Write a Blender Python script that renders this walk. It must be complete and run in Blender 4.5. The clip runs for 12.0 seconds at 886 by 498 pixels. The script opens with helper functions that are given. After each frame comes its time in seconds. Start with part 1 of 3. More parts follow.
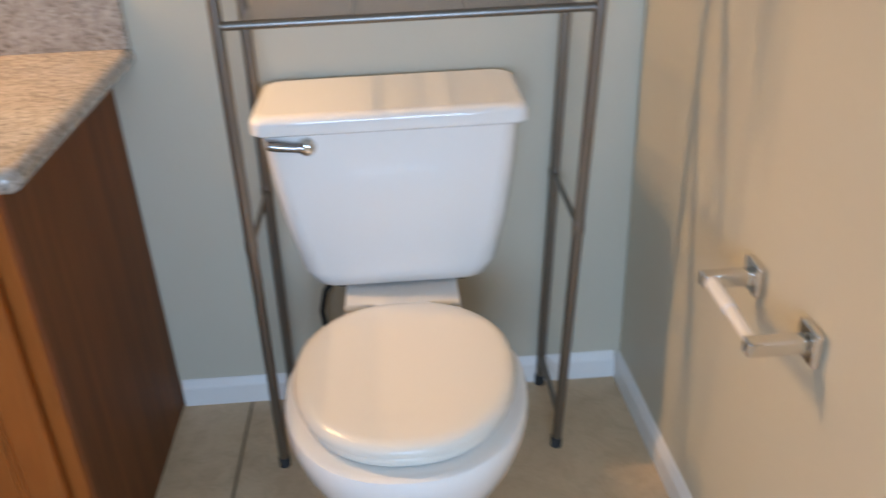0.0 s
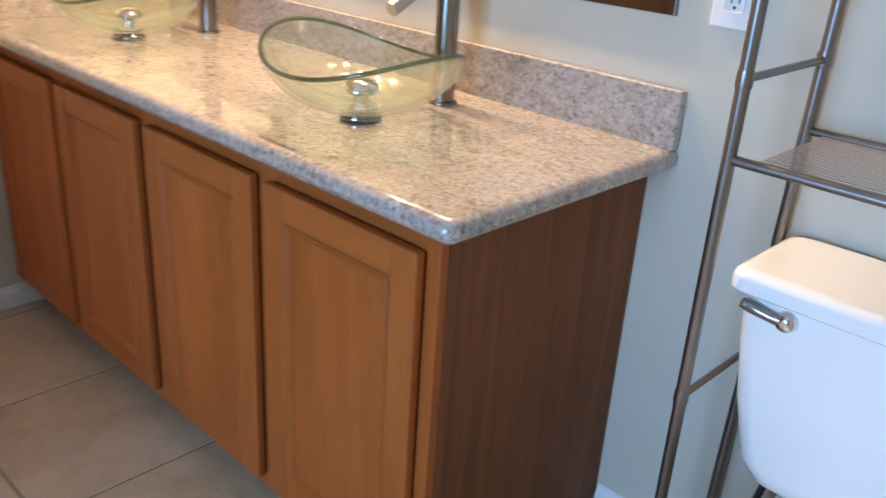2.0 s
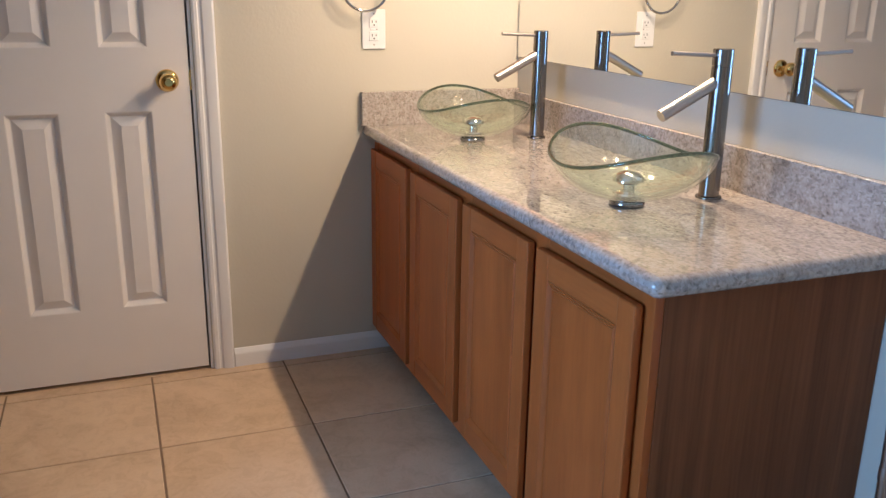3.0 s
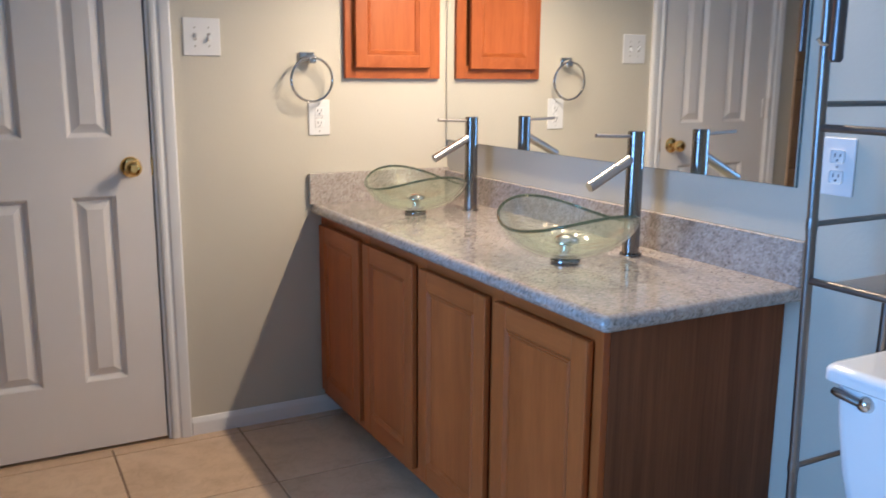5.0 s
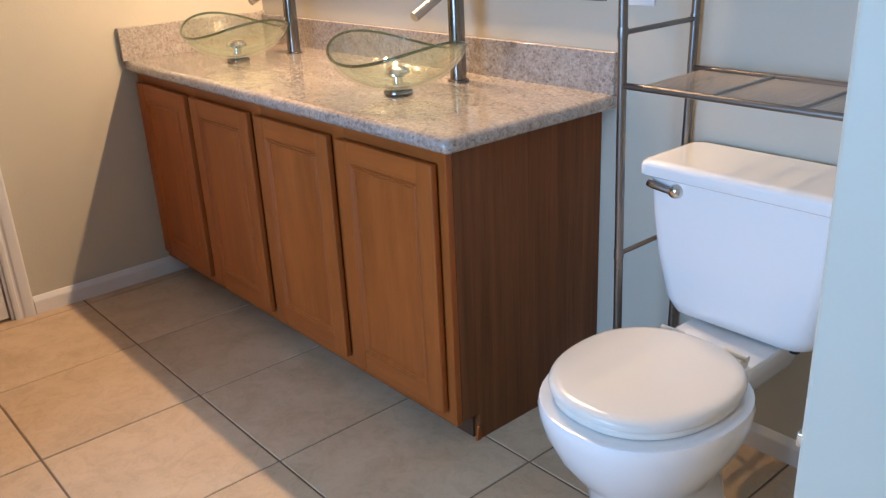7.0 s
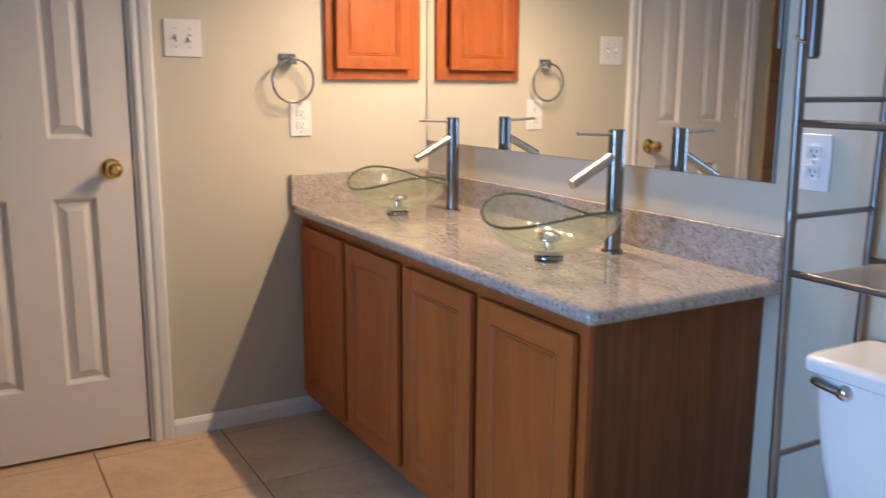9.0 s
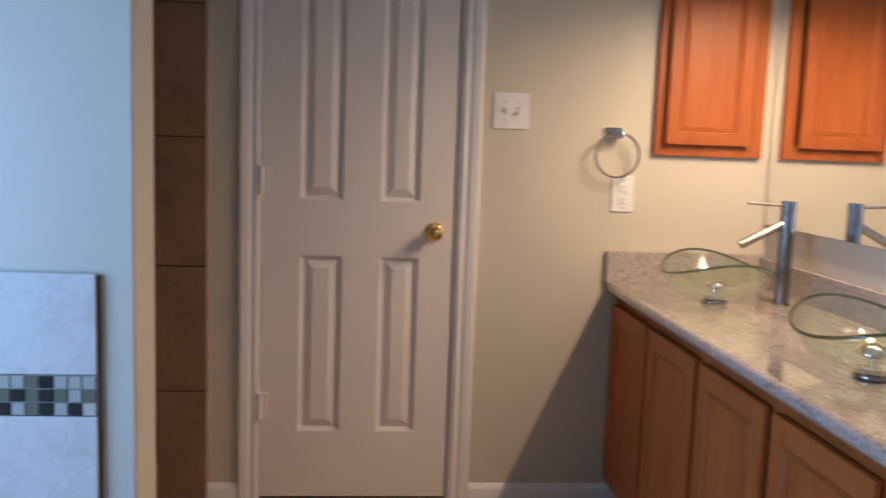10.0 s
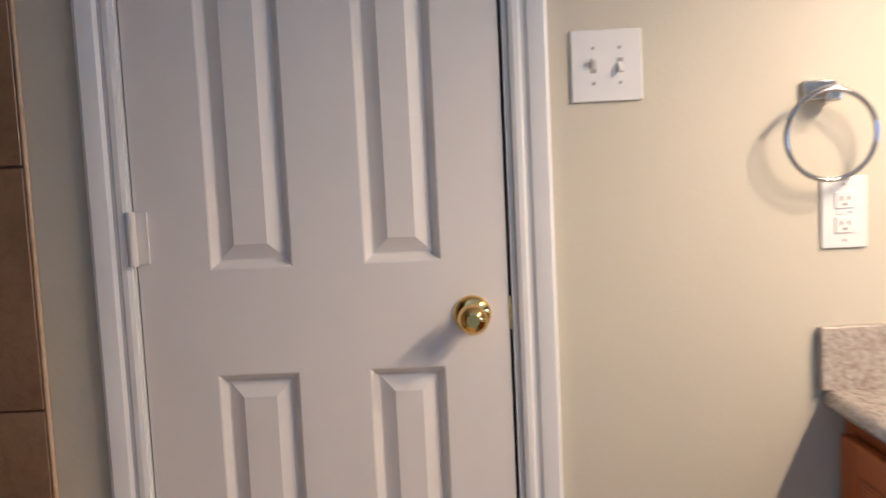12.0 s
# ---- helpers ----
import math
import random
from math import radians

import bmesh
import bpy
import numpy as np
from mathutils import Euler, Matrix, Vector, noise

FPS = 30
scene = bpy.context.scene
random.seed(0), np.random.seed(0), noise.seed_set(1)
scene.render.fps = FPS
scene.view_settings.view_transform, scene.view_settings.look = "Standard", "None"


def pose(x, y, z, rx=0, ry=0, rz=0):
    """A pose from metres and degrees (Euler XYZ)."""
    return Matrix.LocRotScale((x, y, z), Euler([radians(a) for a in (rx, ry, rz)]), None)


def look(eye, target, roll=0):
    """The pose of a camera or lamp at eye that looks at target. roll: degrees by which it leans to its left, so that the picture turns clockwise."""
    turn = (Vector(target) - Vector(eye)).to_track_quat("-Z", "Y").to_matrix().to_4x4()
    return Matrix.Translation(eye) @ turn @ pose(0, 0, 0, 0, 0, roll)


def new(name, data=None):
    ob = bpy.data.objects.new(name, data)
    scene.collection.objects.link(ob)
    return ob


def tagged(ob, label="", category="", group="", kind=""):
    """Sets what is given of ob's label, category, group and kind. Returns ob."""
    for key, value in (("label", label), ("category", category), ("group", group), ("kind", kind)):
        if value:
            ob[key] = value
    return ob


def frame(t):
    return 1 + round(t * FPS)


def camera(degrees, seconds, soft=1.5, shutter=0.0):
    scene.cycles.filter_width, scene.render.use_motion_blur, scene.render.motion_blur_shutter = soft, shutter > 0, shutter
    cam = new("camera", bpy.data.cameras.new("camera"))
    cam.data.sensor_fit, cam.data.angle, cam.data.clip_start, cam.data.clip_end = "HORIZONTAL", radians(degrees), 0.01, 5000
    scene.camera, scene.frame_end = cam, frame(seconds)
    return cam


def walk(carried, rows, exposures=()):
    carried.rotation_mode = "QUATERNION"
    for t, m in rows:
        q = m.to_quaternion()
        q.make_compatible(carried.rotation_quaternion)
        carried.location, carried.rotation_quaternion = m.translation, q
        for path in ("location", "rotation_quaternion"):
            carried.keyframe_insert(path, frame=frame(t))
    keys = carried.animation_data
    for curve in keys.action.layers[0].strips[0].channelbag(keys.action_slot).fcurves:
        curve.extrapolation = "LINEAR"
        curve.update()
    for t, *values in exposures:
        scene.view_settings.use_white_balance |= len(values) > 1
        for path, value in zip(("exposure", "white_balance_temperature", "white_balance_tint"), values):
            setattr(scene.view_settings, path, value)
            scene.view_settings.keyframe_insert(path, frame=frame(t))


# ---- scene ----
cam = camera(54.9, 12.0, soft=1.3, shutter=0.4)
PATH = [
    (0, (2.178, -1.561, 1.202), (2.255, 0.194, 0.246), -2.5),
    (0.3, (2.152, -1.544, 1.209), (2.01, 0.231, 0.297), -2.0),
    (0.5, (2.146, -1.528, 1.209), (1.892, 0.247, 0.325), -1.8),
    (1, (2.118, -1.433, 1.2), (1.571, 0.327, 0.424), -0.1),
    (1.5, (2.161, -1.369, 1.205), (1.258, 0.26, 0.476), 2.2),
    (2, (2.385, -1.317, 1.218), (1.137, 0.025, 0.417), 3.8),
    (2.5, (2.548, -1.318, 1.228), (0.989, -0.263, 0.553), 0.8),
    (3, (2.77, -1.345, 1.239), (0.983, -0.654, 0.664), 0.9),
    (5, (2.961, -1.607, 1.265), (1.234, -0.679, 0.872), 0.4),
    (5.5, (2.981, -1.657, 1.257), (1.432, -0.466, 0.832), 2.5),
    (6, (2.998, -1.674, 1.257), (1.52, -0.448, 0.698), 0.6),
    (6.5, (2.999, -1.681, 1.268), (1.571, -0.48, 0.549), -2.5),
    (6.7, (3.003, -1.689, 1.255), (1.587, -0.493, 0.503), -2.8),
    (8.5, (2.985, -1.664, 1.253), (1.404, -0.538, 0.772), -1.5),
    (9, (2.969, -1.637, 1.251), (1.267, -0.658, 0.869), 0.3),
    (9.5, (2.949, -1.592, 1.249), (1.106, -0.888, 0.925), 0.3),
    (10, (2.935, -1.4, 1.269), (0.956, -1.234, 1.028), 2.0),
    (10.5, (2.727, -1.325, 1.25), (0.749, -1.431, 0.972), 0.8),
    (11, (2.322, -1.366, 1.242), (0.333, -1.335, 1.032), -1.6),
    (11.5, (1.893, -1.29, 1.237), (-0.096, -1.15, 1.072), -2.1),
    (12, (1.501, -1.21, 1.224), (-0.491, -1.24, 1.045), -2.7),
]
walk(cam, [(t, look(eye, target, roll)) for t, eye, target, roll in PATH],
     exposures=[
         (0.0, -0.28, 7550, 16), (0.5, -0.18, 6900, 15), (1.0, -0.05, 7000, 14), (1.5, 0.0, 6200, 12), (2.0, 0.0, 5950, 12), (2.5, -0.1, 5950, 14),
         (3.0, -0.30, 5250, 12), (5.0, -0.38, 4800, 9), (5.5, -0.45, 5150, 11), (6.0, -0.30, 5800, 15), (6.5, -0.18, 6150, 15), (6.7, -0.18, 6150, 15),
         (8.5, -0.26, 6050, 16), (9.0, -0.42, 5500, 13), (9.5, -0.57, 5000, 10), (10.0, -0.74, 5650, 17), (10.5, -0.66, 6750, 25), (11.0, -0.58, 6050, 20),
         (11.5, -0.22, 4850, 10), (12.0, -0.14, 5020, 12)])

# ---- daylight: a window over the bath, its sky, and a sun on the far side of the house ----
world = bpy.data.worlds.new("sky")
scene.world = world
world.use_nodes = True
wn = world.node_tree
sky = wn.nodes.new("ShaderNodeTexSky")
sky.sky_type, sky.sun_disc = "NISHITA", False
sky.sun_elevation, sky.sun_rotation = radians(48), radians(20)
wn.links.new(sky.outputs[0], wn.nodes["Background"].inputs[0])
wn.nodes["Background"].inputs[1].default_value = 0.1


def lamp(name, kind, m, power, colour, **more):
    data = bpy.data.lights.new(name, kind)
    data.energy, data.color = power, colour
    if "size" in more:
        data.shape, data.size, data.size_y = "RECTANGLE", more["size"][0], more["size"][1]
    if "radius" in more:
        data.shadow_soft_size = more["radius"]
    if "angle" in more:
        data.angle = more["angle"]
    ob = new(name, data)
    ob.matrix_world = m
    return ob


SUN_FROM = Vector((math.sin(radians(20)), math.cos(radians(20)), math.tan(radians(48))))
lamp("sun", "SUN", look(SUN_FROM * 20, (0, 0, 0)), 3.0, (1.0, 0.94, 0.86), angle=radians(0.5))
WIN = (1.60, 2.60, 0.60, 1.60)          # the window: x from, x to, z from, z to
BACK = -3.0                              # the plane of the window wall
lamp("window_daylight", "AREA", pose((WIN[0] + WIN[1]) / 2, BACK - 0.06, (WIN[2] + WIN[3]) / 2, 90, 0, 0),
     70.0, (0.35, 0.61, 1.0), size=(WIN[1] - WIN[0] - 0.1, WIN[3] - WIN[2] - 0.1))
WARM, BULB = (1.0, 0.67, 0.36), 30.0


# ---- materials ----
def material(name, colour, rough=0.5, metal=0.0, **more):
    """A Principled material; more: input values by name with _ for blanks."""
    m = bpy.data.materials.new(name)
    m.use_nodes = True
    b = m.node_tree.nodes["Principled BSDF"]
    b.inputs["Base Color"].default_value = (*colour, 1)
    b.inputs["Roughness"].default_value, b.inputs["Metallic"].default_value = rough, metal
    for key, value in more.items():
        b.inputs[key.replace("_", " ")].default_value = value
    return m


def node(m, kind, **values):
    n = m.node_tree.nodes.new("ShaderNode" + kind)
    for key, value in values.items():
        n.inputs[key.replace("_", " ")].default_value = value
    return n


def wire(m, a, b):
    m.node_tree.links.new(a, b)


def coords(m, scale=(1, 1, 1), spread=0.0):
    """Object coordinates, stretched, and shifted from object to object."""
    tc, mp = node(m, "TexCoord"), node(m, "Mapping")
    mp.inputs["Scale"].default_value = scale
    wire(m, tc.outputs["Object"], mp.inputs["Vector"])
    if spread:
        info, mul = node(m, "ObjectInfo"), node(m, "VectorMath")
        mul.operation = "SCALE"
        mul.inputs[0].default_value = (3.1, 7.7, 5.3)
        wire(m, info.outputs["Random"], mul.inputs["Scale"])
        wire(m, mul.outputs[0], mp.inputs["Location"])
    return mp.outputs[0]


def noise_tex(m, vec, scale, detail=4.0, rough=0.6, distort=0.0):
    n = node(m, "TexNoise", Scale=scale, Detail=detail, Roughness=rough, Distortion=distort)
    wire(m, vec, n.inputs["Vector"])
    return n.outputs["Fac"]


def ramp(m, fac, stops):
    r = node(m, "ValToRGB")
    els = r.color_ramp.elements
    while len(els) < len(stops):
        els.new(0.5)
    for e, (p, c) in zip(els, stops):
        e.position, e.color = p, (*c, 1)
    wire(m, fac, r.inputs[0])
    return r.outputs[0]


def mix(m, fac, a, b, mode="MIX"):
    x = node(m, "Mix")
    x.data_type, x.blend_type = "RGBA", mode
    if isinstance(fac, float):
        x.inputs[0].default_value = fac
    else:
        wire(m, fac, x.inputs[0])
    for sock, v in ((x.inputs[6], a), (x.inputs[7], b)):
        if isinstance(v, tuple):
            sock.default_value = (*v, 1)
        else:
            wire(m, v, sock)
    return x.outputs[2]


def bump(m, height, strength, distance):
    b = node(m, "Bump", Strength=strength, Distance=distance)
    wire(m, height, b.inputs["Height"])
    wire(m, b.outputs[0], m.node_tree.nodes["Principled BSDF"].inputs["Normal"])


def paint_base(m, out):
    wire(m, out, m.node_tree.nodes["Principled BSDF"].inputs["Base Color"])


def rough_from(m, fac, lo, hi):
    r = node(m, "MapRange")
    r.inputs["To Min"].default_value, r.inputs["To Max"].default_value = lo, hi
    wire(m, fac, r.inputs["Value"])
    wire(m, r.outputs[0], m.node_tree.nodes["Principled BSDF"].inputs["Roughness"])


def wall_paint():
    m = material("wall_paint", (0.59, 0.54, 0.45), 0.55)
    v = coords(m)
    big, fine = noise_tex(m, v, 1.7, 3), noise_tex(m, v, 95, 3, 0.5)
    paint_base(m, mix(m, big, (0.56, 0.518, 0.412), (0.615, 0.573, 0.467)))
    bump(m, fine, 0.11, 0.004)
    rough_from(m, fine, 0.42, 0.62)
    return m


def white_paint(name, tone=0.78, rough=0.35, cream=1.0):
    m = material(name, (tone, tone * 0.985, tone * 0.96), rough)
    v = coords(m)
    paint_base(m, mix(m, noise_tex(m, v, 6, 4), (tone * 0.94, tone * 0.92 * (1 + cream) / 2, tone * 0.89 * cream), (tone, tone * 0.985 * (1 + cream) / 2, tone * 0.96 * cream)))
    bump(m, noise_tex(m, v, 140, 2), 0.06, 0.002)
    return m


def granite():
    m = material("granite", (0.42, 0.34, 0.27), 0.12, Coat_Weight=0.55, Coat_Roughness=0.03)
    v = coords(m)
    warp = node(m, "TexNoise", Scale=40.0, Detail=2.0)
    wire(m, v, warp.inputs["Vector"])
    bent = node(m, "VectorMath")
    bent.operation = "MULTIPLY_ADD"
    bent.inputs[1].default_value = (0.012, 0.012, 0.012)
    wire(m, warp.outputs["Color"], bent.inputs[0])
    wire(m, v, bent.inputs[2])
    fleck = node(m, "TexVoronoi", Scale=165.0)
    wire(m, bent.outputs[0], fleck.inputs["Vector"])
    sep = node(m, "SeparateColor")
    wire(m, fleck.outputs["Color"], sep.inputs[0])
    flecks = ramp(m, sep.outputs[0], [(0.0, (0.03, 0.03, 0.032)), (0.19, (0.10, 0.098, 0.098)), (0.27, (0.36, 0.33, 0.30)),
                                      (0.55, (0.50, 0.46, 0.42)), (0.8, (0.60, 0.56, 0.525)), (1.0, (0.80, 0.79, 0.78))])
    flow = coords(m, (1.0, 2.1, 1.6))
    cloud = ramp(m, noise_tex(m, flow, 9, 6, 0.7, 1.8), [(0.34, (0.27, 0.21, 0.16)), (0.46, (0.49, 0.435, 0.38)), (0.60, (0.70, 0.665, 0.63))])
    grains = ramp(m, noise_tex(m, v, 95, 4, 0.7), [(0.36, (0.10, 0.094, 0.09)), (0.46, (0.43, 0.395, 0.36)), (0.68, (0.60, 0.57, 0.54))])
    blotch = ramp(m, noise_tex(m, flow, 24, 5, 0.7, 2.2), [(0.40, (0.235, 0.165, 0.11)), (0.49, (0.49, 0.435, 0.385)), (0.62, (0.65, 0.62, 0.59))])
    body = mix(m, 0.27, mix(m, 0.62, flecks, mix(m, 0.5, cloud, blotch)), grains)
    paint_base(m, mix(m, 1.0, body, (0.85, 0.81, 0.775), "MULTIPLY"))
    rough_from(m, noise_tex(m, v, 60, 2), 0.045, 0.11)
    return m


def wood(name, dark, light, across, rough=0.38, shine=0.28):
    """Long-grained wood; across: how the coordinates are stretched."""
    m = material(name, light, rough, Specular_IOR_Level=shine)
    v = coords(m, across, 1.0)
    grain = noise_tex(m, v, 9, 6, 0.62, 0.35)
    pores = noise_tex(m, v, 60, 3, 0.5)
    tone = noise_tex(m, coords(m, (1, 1, 1), 1.0), 5, 3)
    a = ramp(m, grain, [(0.28, dark), (0.5, tuple((d + l) / 2 for d, l in zip(dark, light))), (0.72, light)])
    b = ramp(m, pores, [(0.35, tuple(d * 0.8 for d in dark)), (0.55, light)])
    c = mix(m, 0.14, a, b)
    paint_base(m, mix(m, tone, mix(m, 1.0, c, (0.84, 0.82, 0.80), "MULTIPLY"), c))
    bump(m, pores, 0.08, 0.002)
    rough_from(m, grain, rough - 0.06, rough + 0.1)
    return m


def tile_mat(name, colours, rough=0.35, scale=7.0, relief=0.05):
    m = material(name, colours[1], rough)
    v = coords(m, (1, 1, 1), 1.0)
    cloud = ramp(m, noise_tex(m, v, scale, 6, 0.6, 0.8), [(0.3, colours[0]), (0.5, colours[1]), (0.72, colours[2])])
    vein = ramp(m, noise_tex(m, v, scale * 3.2, 5, 0.66, 1.5), [(0.40, tuple(c * 0.86 for c in colours[1])), (0.52, colours[2])])
    speck = ramp(m, noise_tex(m, v, 120, 2, 0.5), [(0.3, colours[0]), (0.6, colours[2])])
    info = node(m, "ObjectInfo")
    body = mix(m, 0.12, mix(m, 0.35, cloud, vein), speck)
    paint_base(m, mix(m, info.outputs["Random"], mix(m, 1.0, body, (0.92, 0.905, 0.89), "MULTIPLY"), body))
    bump(m, noise_tex(m, v, 14, 4), relief, 0.008)
    rough_from(m, noise_tex(m, v, 12, 3), rough - 0.08, rough + 0.12)
    return m


def metal(name, colour, rough, scratch=(1, 1, 1)):
    m = material(name, colour, rough, 1.0)
    f = noise_tex(m, coords(m, scratch), 70, 3)
    rough_from(m, f, max(0.02, rough - 0.06), rough + 0.08)
    return m


def thin_glass(name, tint, gloss=0.02, least=0.06, milk=0.0):
    """Clear glass: tinted transmission with a gloss that grows towards grazing angles."""
    m = bpy.data.materials.new(name)
    m.use_nodes = True
    m.node_tree.nodes.clear()
    out, tr, gl, sh, lw, power, rng_ = (node(m, k) for k in ("OutputMaterial", "BsdfTransparent", "BsdfGlossy", "MixShader", "LayerWeight", "Math", "MapRange"))
    tr.inputs[0].default_value = (*tint, 1)
    gl.inputs["Roughness"].default_value = gloss
    lw.inputs["Blend"].default_value = 0.5
    power.operation = "POWER"
    power.inputs[1].default_value = 4.0
    rng_.inputs["To Min"].default_value, rng_.inputs["To Max"].default_value = least, 0.9
    wire(m, lw.outputs["Facing"], power.inputs[0])
    wire(m, power.outputs[0], rng_.inputs["Value"])
    wire(m, rng_.outputs[0], sh.inputs[0])
    wire(m, tr.outputs[0], sh.inputs[1])
    wire(m, gl.outputs[0], sh.inputs[2])
    if milk:
        veil, tl = node(m, "MixShader"), node(m, "BsdfTranslucent")
        tl.inputs[0].default_value = (0.86, 0.92, 0.82, 1)
        veil.inputs[0].default_value = milk
        wire(m, sh.outputs[0], veil.inputs[1])
        wire(m, tl.outputs[0], veil.inputs[2])
        sh = veil
    wire(m, sh.outputs[0], out.inputs[0])
    return m


def grout_mat(name, colour):
    m = material(name, colour, 0.9)
    v = coords(m)
    paint_base(m, mix(m, noise_tex(m, v, 11, 4), tuple(c * 0.6 for c in colour), colour))
    bump(m, noise_tex(m, v, 300, 2), 0.3, 0.002)
    return m


WALL = wall_paint()
CEILING = material("ceiling_paint", (0.76, 0.74, 0.70), 0.8)
bump(CEILING, noise_tex(CEILING, coords(CEILING), 120, 3), 0.4, 0.004)
TRIM, DOORP = white_paint("trim_paint", 0.86), white_paint("door_paint", 0.81, 0.42, 0.93)
GRANITE = granite()
OAK = wood("honey_maple", (0.315, 0.081, 0.0145), (0.46, 0.133, 0.0275), (1.6, 1.6, 0.16))
OAK_RAIL = wood("honey_maple_rail", (0.315, 0.081, 0.0145), (0.46, 0.133, 0.0275), (0.16, 1.6, 1.6))
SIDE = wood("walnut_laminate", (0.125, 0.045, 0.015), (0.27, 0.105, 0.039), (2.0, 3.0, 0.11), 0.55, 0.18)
# wood darkened to stand for shade, for the toe recess and behind the door
SHADE_WOOD = material("toe_shadow_wood", (0.10, 0.045, 0.02), 0.6)
FLOOR_TILE = tile_mat("floor_tile", ((0.49, 0.335, 0.195), (0.635, 0.455, 0.285), (0.71, 0.54, 0.36)), 0.36, 5.0)
SHOWER_TILE = tile_mat("shower_tile", ((0.17, 0.10, 0.055), (0.245, 0.15, 0.085), (0.31, 0.20, 0.12)), 0.4, 6.0)
BATH_TILE = tile_mat("bath_tile", ((0.50, 0.47, 0.43), (0.62, 0.60, 0.56), (0.68, 0.66, 0.63)), 0.3, 9.0)
GROUT = grout_mat("floor_grout", (0.30, 0.205, 0.13))
BROWN_GROUT = grout_mat("brown_grout", (0.14, 0.085, 0.06))
PALE_GROUT = grout_mat("pale_grout", (0.50, 0.47, 0.42))
PORCELAIN = material("porcelain", (0.90, 0.89, 0.865), 0.08, Coat_Weight=0.5, Coat_Roughness=0.03)
rough_from(PORCELAIN, noise_tex(PORCELAIN, coords(PORCELAIN), 14, 3), 0.05, 0.13)
SEATP = material("seat_plastic", (0.80, 0.76, 0.68), 0.2)
rough_from(SEATP, noise_tex(SEATP, coords(SEATP), 20, 3), 0.16, 0.27)
CHROME = metal("chrome", (0.74, 0.72, 0.69), 0.06)
NICKEL = metal("brushed_nickel", (0.25, 0.225, 0.197), 0.20, (1, 1, 0.2))
# rougher nickel, paler than the body: light from above put into its colour
LIT_SATIN = metal("lit_satin_nickel", (0.52, 0.475, 0.43), 0.34)
RACK = metal("satin_steel", (0.25, 0.232, 0.215), 0.34)
HANGER = metal("dark_bronze", (0.16, 0.145, 0.14), 0.32)
WIRE = metal("dull_wire", (0.40, 0.39, 0.38), 0.45)
RINGM = metal("ring_chrome", (0.57, 0.55, 0.53), 0.05)
HANDLE = metal("dark_chrome", (0.34, 0.33, 0.33), 0.10)
BRASS = metal("polished_brass", (0.80, 0.56, 0.20), 0.10)
PLATE = material("white_plastic", (0.80, 0.79, 0.77), 0.3)
DARK = material("dark_slot", (0.02, 0.02, 0.02), 0.6)
RUBBER = material("black_rubber", (0.03, 0.03, 0.03), 0.7)
MIRROR = material("mirror_silver", (0.90, 0.91, 0.90), 0.015, 1.0)
MIRROR_EDGE = material("mirror_edge", (0.10, 0.11, 0.10), 0.3)
GLASS = thin_glass("green_glass", (0.945, 0.98, 0.925), milk=0.03)
GLASS_RIM = material("glass_rim", (0.20, 0.26, 0.19), 0.02, Transmission_Weight=0.9, IOR=1.5)
PANE = thin_glass("window_glass", (0.97, 0.99, 0.98))
OPAL = material("frosted_shade", (0.75, 0.73, 0.68), 0.5)
HALO = material("lit_bulb", (1, 0.9, 0.75), 0.4, Emission_Color=(1.0, 0.72, 0.42, 1), Emission_Strength=6.0)
MOSAICS = [material("mosaic_" + n, c, 0.12) for n, c in
           (("charcoal", (0.035, 0.035, 0.035)), ("sage", (0.16, 0.155, 0.115)), ("pearl", (0.50, 0.49, 0.43)),
            ("sand", (0.42, 0.40, 0.34)), ("mist", (0.40, 0.40, 0.37)))]

# ---- mesh helpers ----
ORIGIN = {}


def finish(name, bm, mat, smooth=35):
    bmesh.ops.recalc_face_normals(bm, faces=bm.faces)
    me = bpy.data.meshes.new(name)
    bm.to_mesh(me)
    bm.free()
    me.materials.append(mat)
    if smooth:
        smooth = 50 if smooth == 35 else smooth
        me.shade_smooth()
        me.set_sharp_from_angle(angle=radians(smooth))
    return me


def even_shading(ob, smooth):
    """Wide faces keep their own normals beside narrow bevels."""
    if smooth:
        w = ob.modifiers.new("even_shading", "WEIGHTED_NORMAL")
        w.keep_sharp = True


def thing(name, at, label, category, group="", kind=""):
    ob = tagged(new(name), label, category, group, kind)
    ob.location = at
    ob.empty_display_size = 0.05
    ORIGIN[ob] = Vector(at)
    return ob


def part(name, bm, mat, parent, label="", smooth=35):
    at = ORIGIN[parent]
    bmesh.ops.translate(bm, vec=-at, verts=bm.verts)
    ob = new(name, finish(name, bm, mat, smooth))
    ob.parent = parent
    even_shading(ob, smooth)
    ORIGIN[ob] = at
    return tagged(ob, label)


def solid(name, bm, mat, at, label, category, group="", kind="", smooth=35):
    bmesh.ops.translate(bm, vec=-Vector(at), verts=bm.verts)
    ob = tagged(new(name, finish(name, bm, mat, smooth)), label, category, group, kind)
    ob.location = at
    even_shading(ob, smooth)
    ORIGIN[ob] = Vector(at)
    return ob


def box(x0, x1, y0, y1, z0, z1, bevel=0.0, seg=2, bm=None):
    bm = bm or bmesh.new()
    made = bmesh.ops.create_cube(bm, size=1.0)["verts"]
    for v in made:
        v.co = Vector(((x0 + x1) / 2 + v.co.x * (x1 - x0), (y0 + y1) / 2 + v.co.y * (y1 - y0), (z0 + z1) / 2 + v.co.z * (z1 - z0)))
    if bevel:
        edges = list({e for v in made for e in v.link_edges})
        bmesh.ops.bevel(bm, geom=edges, offset=bevel, segments=seg, profile=0.5, affect="EDGES")
    return bm


